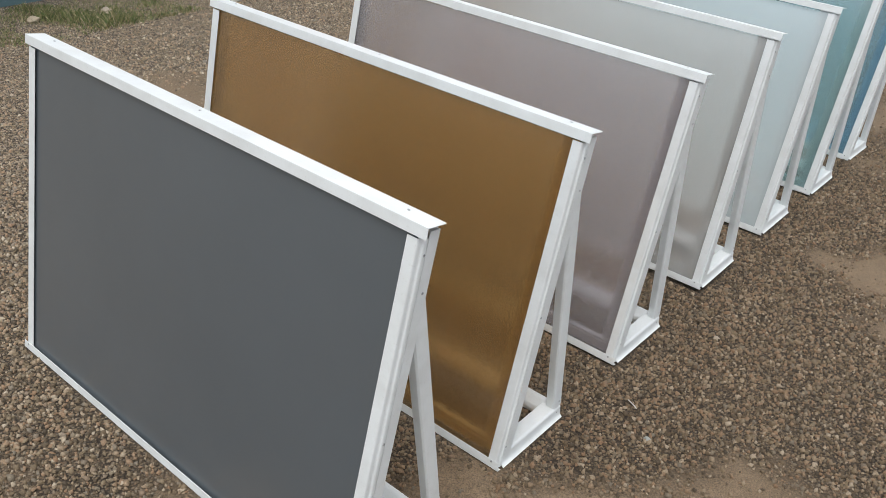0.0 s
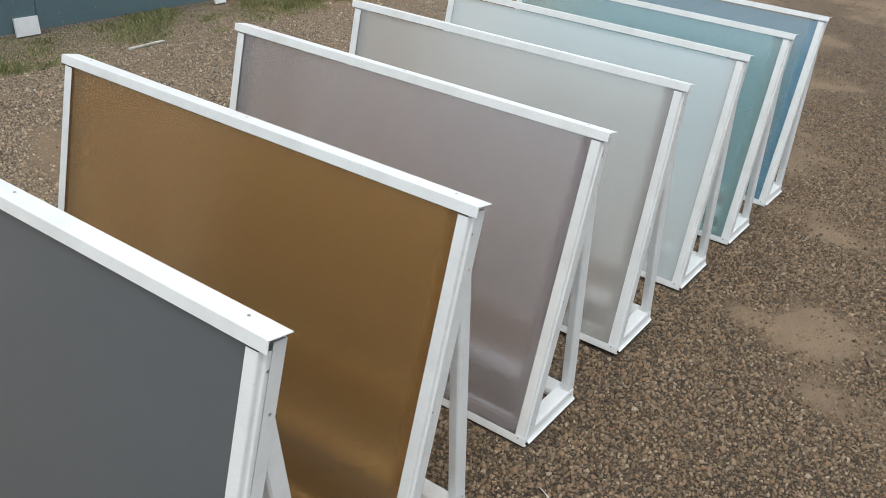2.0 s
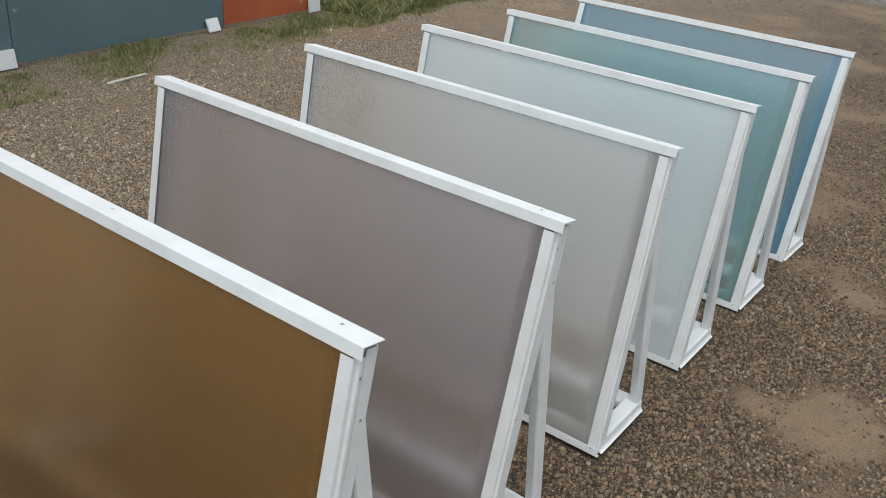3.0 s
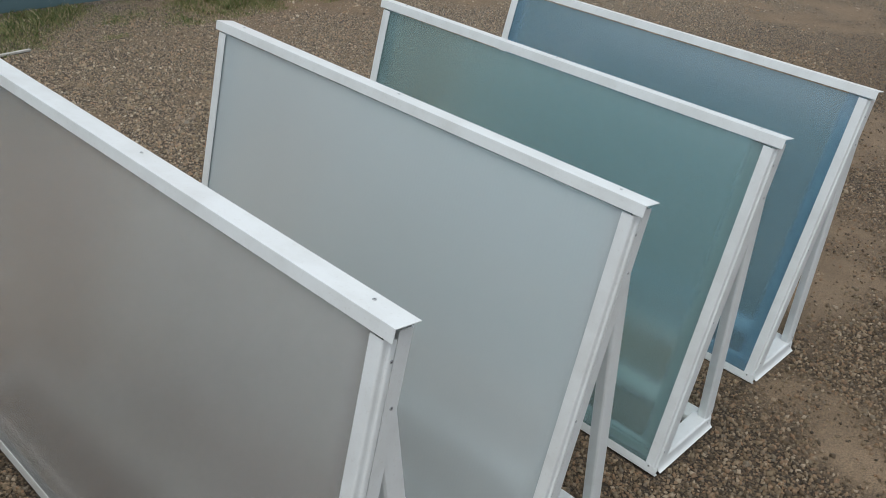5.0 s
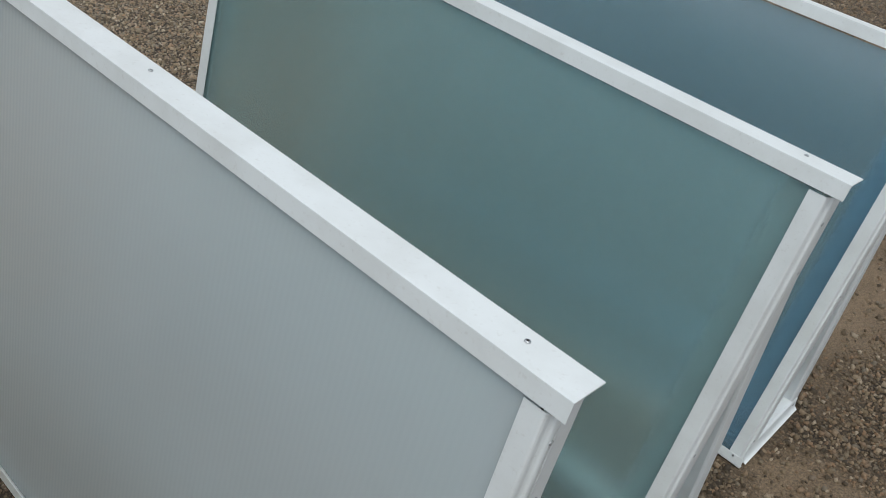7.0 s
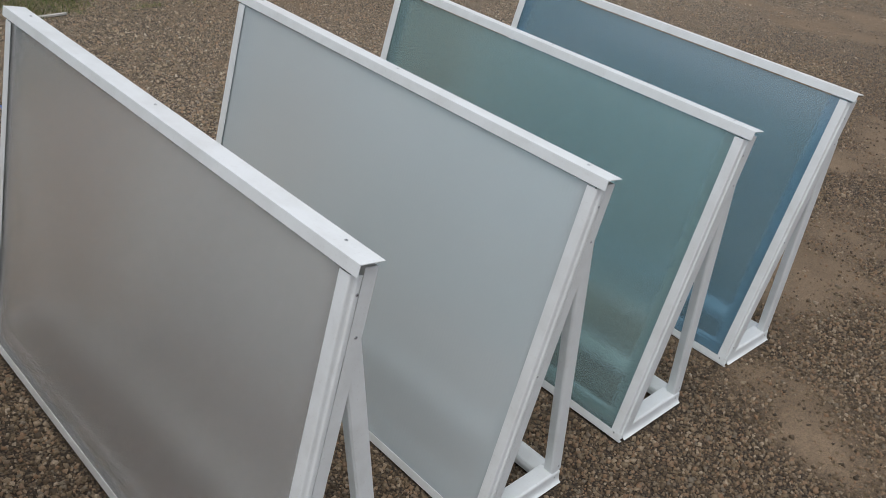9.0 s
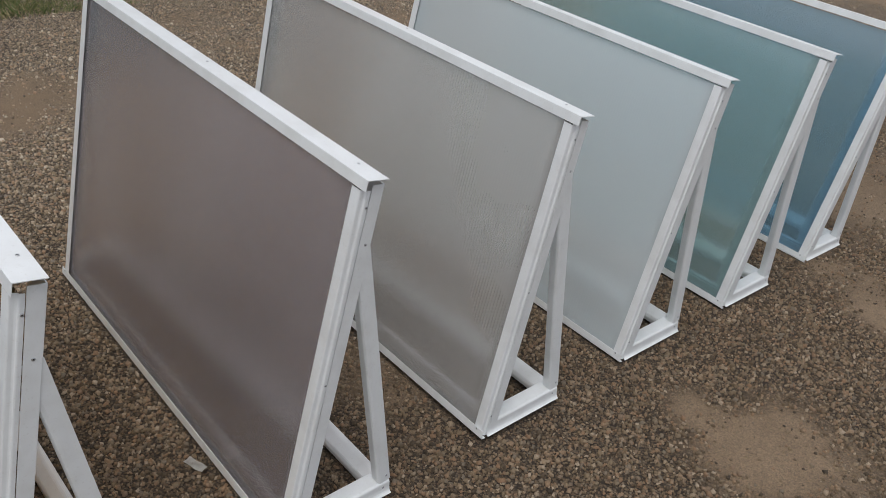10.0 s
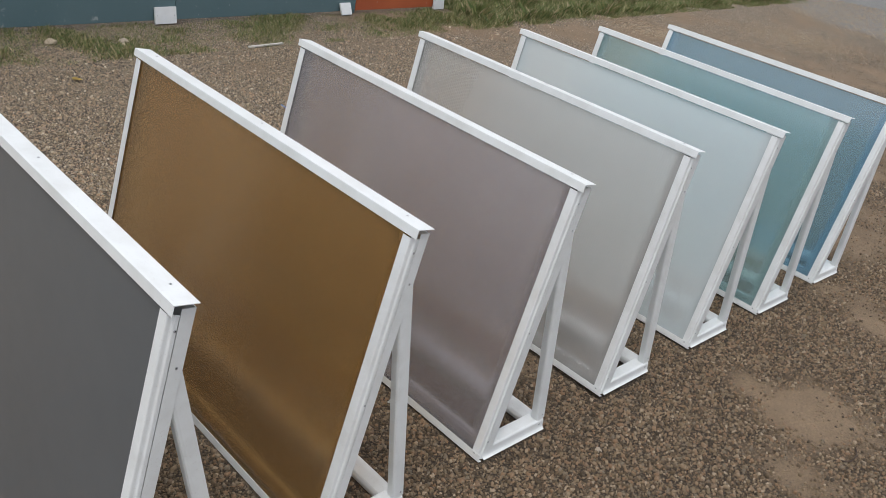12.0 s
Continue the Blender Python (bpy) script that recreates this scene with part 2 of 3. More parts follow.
def ground():
    def steps(a, b, s):
        fine = np.arange(a, b, s)
        out = b + np.cumsum(np.geomspace(s * 2, 220, 26))
        back = a - np.cumsum(np.geomspace(s * 2, 220, 26))
        return np.concatenate([back[::-1], fine, out])

    xs, ys = steps(-4.0, 6.0, 0.04), steps(-1.0, 13.0, 0.04)
    gx, gy = np.meshgrid(xs, ys)
    gz = relief(gx, gy)
    co = np.stack([gx, gy, gz], -1).reshape(-1, 3).astype(np.float32)
    nx, ny = len(xs), len(ys)
    i = (np.arange(ny - 1)[:, None] * nx + np.arange(nx - 1)[None]).ravel()
    quads = np.stack([i, i + 1, i + 1 + nx, i + nx], 1)
    me = raw_mesh("ground", co, quads)
    mask = me.attributes.new("bare", "FLOAT", "POINT")
    mask.data.foreach_set("value", bare(gx, gy).ravel().astype(np.float32))
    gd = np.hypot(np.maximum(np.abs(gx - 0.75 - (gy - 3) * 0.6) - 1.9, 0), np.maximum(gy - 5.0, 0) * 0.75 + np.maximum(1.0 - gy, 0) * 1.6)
    # mask for the painted shade below the thick gravel
    fine = me.attributes.new("gap_shade", "FLOAT", "POINT")
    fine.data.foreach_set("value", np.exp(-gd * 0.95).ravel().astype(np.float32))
    grey = me.attributes.new("pale", "FLOAT", "POINT")
    grey.data.foreach_set("value", (np.clip((gx - 5.2 + gy - 14.9) / 0.6, 0, 1) * np.clip((gx - 4.2) / 0.6, 0, 1)).ravel().astype(np.float32))
    m = Mat("gravelly_earth", 0.9)
    at = m.n.new("ShaderNodeAttribute")
    at.attribute_name = "bare"
    vor = m.n.new("ShaderNodeTexVoronoi")
    vor.inputs["Scale"].default_value = 135.0
    m.l.new(m.co, vor.inputs["Vector"])
    cell = m.n.new("ShaderNodeSeparateColor")
    m.l.new(vor.outputs["Color"], cell.inputs[0])
    stone = m.ramp(cell.outputs[0], STONE_TONES)
    # near-black between the cells: shadow among stones painted in as colour
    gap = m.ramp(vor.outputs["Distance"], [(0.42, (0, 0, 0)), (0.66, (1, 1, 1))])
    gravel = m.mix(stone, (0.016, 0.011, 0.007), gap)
    soil = m.ramp(m.noise(3.0, 6.0, 0.65), [(0.3, (0.178, 0.127, 0.078)), (0.7, (0.255, 0.186, 0.120))])
    speck = m.ramp(m.noise(230.0, 3.0), [(0.35, (0.55, 0.55, 0.55)), (0.65, (1.25, 1.2, 1.15))])
    soil = m.mix(soil, speck, 1.0, "MULTIPLY")
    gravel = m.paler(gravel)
    # shade in the gaps where stones lie thick, put into the ground's colour
    gap_shade = m.n.new("ShaderNodeAttribute")
    gap_shade.attribute_name = "gap_shade"
    gravel = m.mix(gravel, (0.036, 0.025, 0.015), m.math("MULTIPLY", gap_shade.outputs["Fac"], 0.55))
    pale = m.n.new("ShaderNodeAttribute")
    pale.attribute_name = "pale"
    gravel = m.mix(gravel, m.ramp(cell.outputs[1], [(0.0, (0.09, 0.088, 0.082)), (0.5, (0.17, 0.166, 0.155)), (1.0, (0.30, 0.29, 0.27))]), pale.outputs["Fac"])
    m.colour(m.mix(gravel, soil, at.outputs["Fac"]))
    h = m.math("ADD", m.math("MULTIPLY", vor.outputs["Distance"], -1.0), m.math("MULTIPLY", m.noise(120.0, 4.0), 0.6))
    m.bump(h, 0.7, 0.006)
    me.materials.append(m.m)
    return tagged(new("ground", me), "brown trodden earth scattered with gravel", "ground", kind="structure")


def raw_mesh(name, co, quads):
    me = bpy.data.meshes.new(name)
    me.vertices.add(len(co))
    me.vertices.foreach_set("co", np.ascontiguousarray(co, np.float32).ravel())
    k = quads.shape[1]
    me.loops.add(quads.size)
    me.loops.foreach_set("vertex_index", quads.astype(np.int32).ravel())
    me.polygons.add(len(quads))
    me.polygons.foreach_set("loop_start", np.arange(0, quads.size, k, dtype=np.int32))
    me.update(calc_edges=True)
    return me


STONE_TONES = [
    (0.0, (0.050, 0.036, 0.022)), (0.2, (0.125, 0.086, 0.049)), (0.4, (0.200, 0.145, 0.086)),
    (0.55, (0.170, 0.138, 0.100)), (0.68, (0.230, 0.138, 0.077)), (0.9, (0.265, 0.198, 0.127)), (1.0, (0.37, 0.295, 0.21)),
]


def scatter_stones(name, label, rng, x, y, size):
    """Crushed stones: angular chips, each a skewed three-cornered top turned over a three-cornered foot."""
    n = len(x)
    turn = np.arange(3) * 2 * np.pi / 3
    low = np.stack([np.cos(turn), np.sin(turn), np.full(3, -0.8)], 1)
    high = np.stack([np.cos(turn + np.pi / 3), np.sin(turn + np.pi / 3), np.full(3, 0.8)], 1)
    corner = np.concatenate([low, high])
    v = corner[None] * np.stack([rng.uniform(0.95, 1.45, n), rng.uniform(0.75, 1.1, n), rng.uniform(0.5, 1.0, n)], 1)[:, None]
    v[:, 3:, :2] *= rng.uniform(0.65, 1.05, (n, 1, 1))
    v += rng.normal(0, 0.20, v.shape)
    v *= size[:, None, None] / 2
    a, b = rng.uniform(0, 2 * np.pi, n), rng.normal(0, 0.3, n)
    ca, sa, cb, sb = np.cos(a)[:, None], np.sin(a)[:, None], np.cos(b)[:, None], np.sin(b)[:, None]
    vx, vz = v[..., 0] * cb - v[..., 2] * sb, v[..., 0] * sb + v[..., 2] * cb
    co = np.stack([vx * ca - v[..., 1] * sa + x[:, None], vx * sa + v[..., 1] * ca + y[:, None], vz + (relief(x, y) + size * 0.22)[:, None]], -1)
    face = np.array([[3, 4, 5], [0, 1, 3], [1, 4, 3], [1, 2, 4], [2, 5, 4], [2, 0, 5], [0, 3, 5]])
    faces = (np.arange(n)[:, None, None] * 6 + face[None]).reshape(-1, 3)
    me = raw_mesh(name, co.reshape(-1, 3), faces)
    me.materials.append(STONE)
    return tagged(new(name, me), label, "gravel", kind="stuff")


def stone_material():
    m = Mat("crushed_stone", 0.8)
    geo = m.n.new("ShaderNodeNewGeometry")
    tone = m.ramp(geo.outputs["Random Per Island"], STONE_TONES)
    grain = m.ramp(m.noise(350.0, 3.0), [(0.3, (0.75, 0.74, 0.73)), (0.7, (1.15, 1.15, 1.14))])
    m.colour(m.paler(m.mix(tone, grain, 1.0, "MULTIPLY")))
    return m.bump(m.noise(500.0, 2.0), 0.25, 0.001).m


STONE = stone_material()
ground()
rng = np.random.default_rng(4)


def beyond_grass(x, y):
    return (x + 1.3) * -0.852 + (y - 7.42) * 0.523


WIDE = 1.466
# foot corner x, y, z, turn in degrees, set-back of the top, extra reach of the foot, racking to the side
STANDS = [
    (-0.146, 1.305, -0.006, -37.10, 0.145, 0.023, 0.028),
    (0.223, 1.834, -0.004, -36.74, 0.164, -0.002, 0.008),
    (0.628, 2.392, 0.002, -37.08, 0.158, -0.000, 0.007),
    (1.042, 2.943, 0.010, -36.72, 0.150, -0.002, -0.014),
    (1.442, 3.492, 0.002, -37.13, 0.168, 0.003, -0.008),
    (1.828, 3.990, 0.003, -37.61, 0.186, 0.000, -0.008),
    (2.226, 4.537, -0.004, -38.31, 0.233, -0.022, -0.011),
]


def under_stand(x, y):
    """Where a stand's rails and feet lie on the earth; no stone lies on them."""
    hit = np.zeros(len(x), bool)
    for sx, sy, _, turn, _, reach, _ in STANDS:
        c, n = math.cos(radians(turn)), math.sin(radians(turn))
        u, v = (x - sx) * c + (y - sy) * n, (y - sy) * c - (x - sx) * n
        across = (u > -WIDE - 0.016) & (u < 0.016)
        hit |= across & (v > -0.014) & (v < 0.345 + reach) & ((u > -0.06) | (u < -WIDE + 0.06) | (v < 0.08) | (v > 0.275 + reach))
    return hit


def gravel_bed():
    """Thickest round the row of stands, thinning out smoothly in all directions."""
    n = 860000
    x, y = rng.uniform(-3.6, 5.6, n), rng.uniform(-0.6, 9.5, n)
    d = np.hypot(np.maximum(np.abs(x - 0.75 - (y - 3) * 0.6) - 1.9, 0), np.maximum(y - 5.0, 0) * 0.75 + np.maximum(1.0 - y, 0) * 1.6)
    keep = rng.uniform(0, 1, n) < (1 - 0.93 * bare(x, y)) * np.exp(-d * 0.95)
    keep &= beyond_grass(x, y) < 0.25 + 0.2 * rng.uniform(0, 1, n)
    keep &= ~under_stand(x, y)
    x, y = x[keep], y[keep]
    size = np.clip(rng.lognormal(np.log(0.0096), 0.32, len(x)), 0.005, 0.018)
    scatter_stones("gravel", "loose brown and grey crushed gravel on the earth", rng, x, y, size)


def far_gravel():
    n = 185000
    x, y = rng.uniform(-3.6, 7.5, n), rng.uniform(-1.5, 13.0, n)
    d = np.hypot(np.maximum(np.abs(x - 0.75 - (y - 3) * 0.6) - 1.9, 0), np.maximum(y - 5.0, 0) * 0.75 + np.maximum(1.0 - y, 0) * 1.6)
    keep = rng.uniform(0, 1, n) < (1 - 0.85 * bare(x, y)) * (1 - np.exp(-d * 0.8)) * np.exp(-d * 0.10)
    keep &= (beyond_grass(x, y) < 0.3) & ~under_stand(x, y)
    # heaps of coarser stone farther off
    px, py = rng.normal(3.9, 0.6, 5000), rng.normal(13.0, 0.5, 5000)
    qx, qy = rng.normal(3.25, 0.35, 2500), rng.normal(8.9, 0.3, 2500)
    hx, hy = rng.uniform(4.4, 8.5, 26000), rng.uniform(13.5, 19.0, 26000)
    heap = hx - 5.2 + hy - 14.9 > rng.uniform(-0.5, 0.9, 26000)
    rx, ry = rng.normal(1.62, 0.25, 2500), rng.normal(11.15, 0.22, 2500)
    x, y = np.concatenate([x[keep], px, qx, rx, hx[heap]]), np.concatenate([y[keep], py, qy, ry, hy[heap]])
    scatter_stones("far_gravel", "loose grey and brown gravel farther off in the yard", rng, x, y, np.clip(rng.lognormal(np.log(0.0105), 0.30, len(x)), 0.006, 0.024))


gravel_bed()
far_gravel()

# ---- the display stands ----
LABELS = [
    "opaque slate-grey polycarbonate sheet", "bronze-brown ribbed polycarbonate sheet", "mauve-grey ribbed polycarbonate sheet",
    "pale pearl-grey ribbed polycarbonate sheet", "milky clear ribbed polycarbonate sheet", "sea-green ribbed polycarbonate sheet",
    "blue ribbed polycarbonate sheet",
]
TINTS = ["slate-grey", "bronze-brown", "mauve-grey", "pale pearl-grey", "milky clear", "sea-green", "blue"]


def rivet(parent, at, normal):
    z = Vector(normal).normalized()
    q = z.to_track_quat("Z", "Y").to_matrix().to_4x4()
    bm = bmesh.new()
    rings = [(0.0036, 0.0), (0.0035, 0.0008), (0.0027, 0.0015), (0.0018, 0.0016), (0.0016, 0.0005)]
    loops = [[bm.verts.new(Matrix.Translation(at) @ q @ Vector((r * math.cos(k * math.pi / 5), r * math.sin(k * math.pi / 5), h))) for k in range(10)] for r, h in rings]
    for a, b in zip(loops, loops[1:]):
        for k in range(10):
            bm.faces.new((a[k], a[(k + 1) % 10], b[(k + 1) % 10], b[k]))
    bm.faces.new(loops[-1]).material_index = 1
    return part("rivet", bm, [RIVET, HOLE], parent)


def display_stand(row, sheet_mat, sheet_label, tint):
    x, y, z, turn, back, reach, rack = row
    top = new("display_stand")
    top.matrix_world = pose(x, y, z, 0, 0, turn)
    tagged(top, "white metal A-frame stand holding a " + tint + " sheet on gravel", "display stand", "row of display stands")
    th = math.atan2(back, 0.984)
    up, out, ex = Vector((rack, math.sin(th), math.cos(th))), Vector((0, -math.cos(th), math.sin(th))), Vector((1, 0, 0))

    tall = math.hypot(back, 0.984) / 0.999

    def at_top(px):
        return px + rack

    def on(px, v, w):
        return ex * px + up * v + out * w

    # the sheet
    bm = bmesh.new()
    prism(bm, [(-WIDE + 0.008, -0.012), (-0.020, -0.012), (-0.020, -0.005), (-WIDE + 0.008, -0.005)], up * 0.012, ex, out, up, 0.985 * tall)
    if len(sheet_mat) > 1:
        bm.normal_update()
        bmesh.ops.recalc_face_normals(bm, faces=bm.faces)
        for face in bm.faces:
            face.material_index = 0 if face.normal.dot(out) > 0.9 else 1
    part("sheet", bm, sheet_mat, top, sheet_label)
    # side channels, folded over the sheet's edges, short of the cap; behind each an angle post with its inner leg behind the sheet
    for flip in (1, -1):
        def sx(v, flip=flip):
            return v if flip == 1 else -WIDE - v
        bm = bmesh.new()
        prof = [(sx(a), b) for a, b in ((-0.003, -0.0222), (-0.003, -0.0150), (-0.0042, -0.0125), (-0.0072, -0.0112), (-0.0088, -0.0085), (-0.0096, -0.0015), (-0.0112, 0.0012), (-0.0135, 0.0018), (-0.038 if flip == 1 else -0.044, 0.0018))]
        prism(bm, folded(prof if flip == 1 else prof[::-1], 0.0016), up * 0.004, ex, out, up, 0.992 * tall, 0.0004)
        channel = part("side_channel", bm, WHITE, top)
        bm = bmesh.new()
        prof = [(sx(a), b) for a, b in ((-0.0030, -0.0240), (-0.0030, -0.0300), (-0.0030, -0.0545), (-0.0045, -0.0560), (-0.0880 if flip == 1 else -0.0480, -0.0560))]
        prism(bm, folded(prof if flip == -1 else prof[::-1], 0.0018), up * 0.006, ex, out, up, 1.003 * tall, 0.0004)
        post = part("post", bm, WHITE, top)
        for v in (0.955, 0.5, 0.075):
            rivet(channel, on(sx(-0.003), v, -0.0185), (flip, 0, 0))
        rivet(post, on(sx(-0.003), 0.865, -0.040), (flip, 0, 0))
        rivet(channel, on(sx(-0.024), 0.022, 0.0060), out)
    # bottom rail: a lip in front of the sheet and a rounded bar behind it
    bm = bmesh.new()
    prism(bm, folded([(0.0045, 0.028), (0.0045, 0.003), (0.002, 0.001), (-0.012, 0.001)], 0.0018), ex * (-WIDE - 0.001), out, up, ex, WIDE + 0.004, 0.0004)
    rail = part("bottom_rail", bm, WHITE, top)
    bm = bmesh.new()
    box(bm, -WIDE + 0.006, -0.006, 0.040, 0.074, 0.003, 0.045, 0.007)
    part("bottom_bar", bm, WHITE, rail)
    # cap: a lip over the front and a flat top
    f = back - 0.172
    slope = back / 0.984
    lip = [(slope * 0.987 - 0.0045, 0.987), (slope * 1.0125 - 0.0045, 1.0125), (f + 0.228, 1.004)]
    bm = bmesh.new()
    prism(bm, folded([p for p in lip][::-1], 0.0016), ex * at_top(-WIDE - 0.004), (0, 1, 0), (0, 0, 1), ex, WIDE + 0.015, 0.0003)
    cap = part("cap_rail", bm, WHITE, top)
    for px in (-0.070, -0.73, -1.38):
        rivet(cap, Vector((at_top(px), f + 0.207, 1.0077)), (0, 0.16, 1))
    # feet, braces and the bar that ties them
    for flip in (1, -1):
        def fx(v, flip=flip):
            return v if flip == 1 else -WIDE - v
        bm = bmesh.new()
        prof = [(fx(a), b) for a, b in ((-0.052, 0.044), (-0.010, 0.044), (-0.005, 0.040), (-0.0035, 0.036), (-0.0030, 0.020), (-0.0010, 0.011), (0.0025, 0.006), (0.0080, 0.0035))]
        prism(bm, folded(prof if flip == -1 else prof[::-1], 0.002), (0, 0.019, 0), ex, (0, 0, 1), (0, 1, 0), 0.318 + reach, 0.0004)
        foot = part("foot", bm, WHITE, top)
        rivet(foot, Vector((fx(-0.0035), 0.315 + reach, 0.026)), (flip, 0, 0))
        lo, hi = Vector((0, 0.300 + reach, 0.040)), Vector((rack * 0.83, f + 0.168, 0.835))
        d = (hi - lo).normalized()
        side = Vector((0, d.z, -d.y))
        bm = bmesh.new()
        prof = [(fx(a), b) for a, b in ((-0.036, 0.001), (-0.013, 0.0), (-0.008, 0.003), (-0.006, 0.010), (-0.006, 0.040))]
        prism(bm, folded(prof if flip == 1 else prof[::-1], 0.002), lo, ex, side, d, (hi - lo).length, 0.0004)
        brace = part("brace", bm, WHITE, top)
        rivet(brace, lo + d * 0.02 + side * 0.028 + ex * fx(-0.006), (flip, 0, 0))
    bm = bmesh.new()
    prism(bm, [(0.284, 0.004), (0.283, 0.020), (0.288, 0.031), (0.312, 0.050), (0.320, 0.053), (0.328, 0.050), (0.331, 0.042), (0.331, 0.004)], (-WIDE + 0.045, reach, 0), (0, 1, 0), (0, 0, 1), ex, WIDE - 0.09, 0.0015)
    part("tie_bar", bm, WHITE, top)
    return top


for row, mat, label, tint in zip(STANDS, SHEETS, LABELS, TINTS):
    display_stand(row, mat, label, tint)


def scuffed(name, c0, c1, rough):
    """Old paint on sheet metal with white scrapes and run-off."""
    m = Mat(name, rough)
    base = m.ramp(m.noise(1.6, 5.0), [(0.3, c0), (0.7, c1)])
    scrape = m.ramp(m.noise(6.0, 8.0, 0.75), [(0.62, (0, 0, 0)), (0.67, (1, 1, 1))])
    fleck = m.ramp(m.noise(26.0, 4.0, 0.6), [(0.66, (0, 0, 0)), (0.69, (1, 1, 1))])
    mark = m.math("MAXIMUM", scrape, fleck)
    m.colour(m.mix(base, (0.48, 0.50, 0.49), m.math("MULTIPLY", mark, 0.7)))
    return m.bump(m.noise(20.0, 4.0), 0.08, 0.003).m


# ---- the hoarding along the yard's edge ----
def hoarding():
    start, end = Vector((-4.87, 2.97)), Vector((-0.76, 9.68))
    run = (end - start).normalized()
    turn = math.degrees(math.atan2(run.y, run.x))
    teal = scuffed("teal_sheet_metal", (0.100, 0.165, 0.182), (0.125, 0.195, 0.212), 0.45)
    rust = scuffed("orange_sheet_metal", (0.42, 0.095, 0.035), (0.50, 0.125, 0.045), 0.5)
    plate = plain("white_plate", (0.70, 0.71, 0.70), (0.82, 0.83, 0.83), 8.0, 0.5)
    base = Vector((-1.48, 8.555)) - start
    split = base.dot(run)
    wall = new("hoarding")
    wall.matrix_world = pose(start.x, start.y, 0, 0, 0, turn)
    tagged(wall, "flat teal and orange sheet-metal hoarding above rough grass", "hoarding")
    total = (end - start).length
    cuts = [split - 6.15, split - 4.1, split - 2.05, split, total]
    for a, b in zip(cuts, cuts[1:]):
        bm = bmesh.new()
        box(bm, a + 0.002, b - 0.002, 0.0, 0.03, 0.026, 2.05, 0.003)
        part("panel", bm, rust if b == total else teal, wall, "orange painted metal panel" if b == total else "teal painted metal panel")
    for a in cuts:
        bm = bmesh.new()
        box(bm, a - 0.03, a + 0.03, 0.034, 0.10, -0.02, 2.0, 0.004)
        part("post", bm, teal, wall)
    for a, wide, tall, lean in ((split - 2.155, 0.195, 0.135, -9), (split - 0.165, 0.135, 0.118, -24), (total - 0.1, 0.17, 0.20, -6)):
        # a shallow folded tray: a face with its edges turned back
        bm = bmesh.new()
        box(bm, -wide / 2, wide / 2, -0.006, -0.003, 0.004, tall, 0.001)
        for x0, x1, z0, z1 in ((-wide / 2, wide / 2, 0.001, 0.0035), (-wide / 2, wide / 2, tall - 0.0025, tall), (-wide / 2, -wide / 2 + 0.0025, 0.004, tall - 0.003), (wide / 2 - 0.0025, wide / 2, 0.004, tall - 0.003)):
            box(bm, x0, x1, -0.0028, 0.012, z0, z1)
        ob = link_mesh("white_plate", bm, plate)
        for px in (-0.4, 0.4):
            rivet(ob, Vector((px * wide, -0.006, tall / 2)), (0, -1, 0))
        ob.matrix_world = wall.matrix_world @ pose(a, -0.016 + math.sin(radians(lean)) * tall, 0.004, lean, 0, 0)
        tagged(ob, "white folded metal plate leaning on the foot of the hoarding", "plate", "plates along the hoarding")


hoarding()


# ---- grass along the hoarding ----
def grass():
    m = Mat("rough_grass", 0.6)
    geo = m.n.new("ShaderNodeNewGeometry")
    m.colour(m.ramp(geo.outputs["Random Per Island"], [(0.0, (0.085, 0.130, 0.034)), (0.4, (0.150, 0.185, 0.055)), (0.72, (0.235, 0.225, 0.092)), (0.88, (0.37, 0.30, 0.16)), (1.0, (0.50, 0.42, 0.27))]))
    n = 260000
    s, w = rng.uniform(-4.0, 12.0, n), rng.uniform(-0.05, 1.9, n)
    run, side = np.array([0.523, 0.852]), np.array([-0.852, 0.523])
    edge = np.array([-1.30, 7.42])
    x, y = edge[0] + run[0] * s + side[0] * w, edge[1] + run[1] * s + side[1] * w
    clump = cloudy(x, y, 2.6, 21)
    keep = clump > 0.445 - 0.09 * np.clip(w / 0.5, 0, 1) + rng.normal(0, 0.055, n)
    fence = (x + 0.76) * side[0] + (y - 9.68) * side[1]
    past = (x + 0.76) * run[0] + (y - 9.68) * run[1]
    # past the hoarding's end the grass stands tall and close
    wild = (past > 0.05) & (w > 0.10 + 0.25 * (cloudy(x, y, 3.0, 41) - 0.5))
    keep = (keep & (fence < 0.02)) | wild
    x, y, clump, wild = x[keep], y[keep], clump[keep], wild[keep]
    n = len(x)
    h = rng.uniform(0.008, 0.034, n) * (0.5 + 1.5 * np.clip((clump - 0.45) * 4, 0, 1)) * np.where(wild, 3.2, 1.0)
    a = rng.uniform(0, 2 * np.pi, n)
    lean = rng.uniform(0.2, 0.9, n) * h
    ca, sa, wd = np.cos(a), np.sin(a), rng.uniform(0.0010, 0.0026, n) * np.where(wild, 1.9, 1.0)
    z = relief(x, y)
    p = [np.stack([x - sa * wd, y + ca * wd, z], -1), np.stack([x + sa * wd, y - ca * wd, z], -1),
         np.stack([x + ca * lean * 0.4 + sa * wd * 0.7, y + sa * lean * 0.4 - ca * wd * 0.7, z + h * 0.6], -1), np.stack([x + ca * lean, y + sa * lean, z + h], -1)]
    me = raw_mesh("grass", np.stack(p, 1).reshape(-1, 3), np.arange(4 * n).reshape(-1, 4))
    me.materials.append(m.m)
    tagged(new("grass", me), "rough short grass tufts, green and straw", "grass", kind="stuff")


grass()


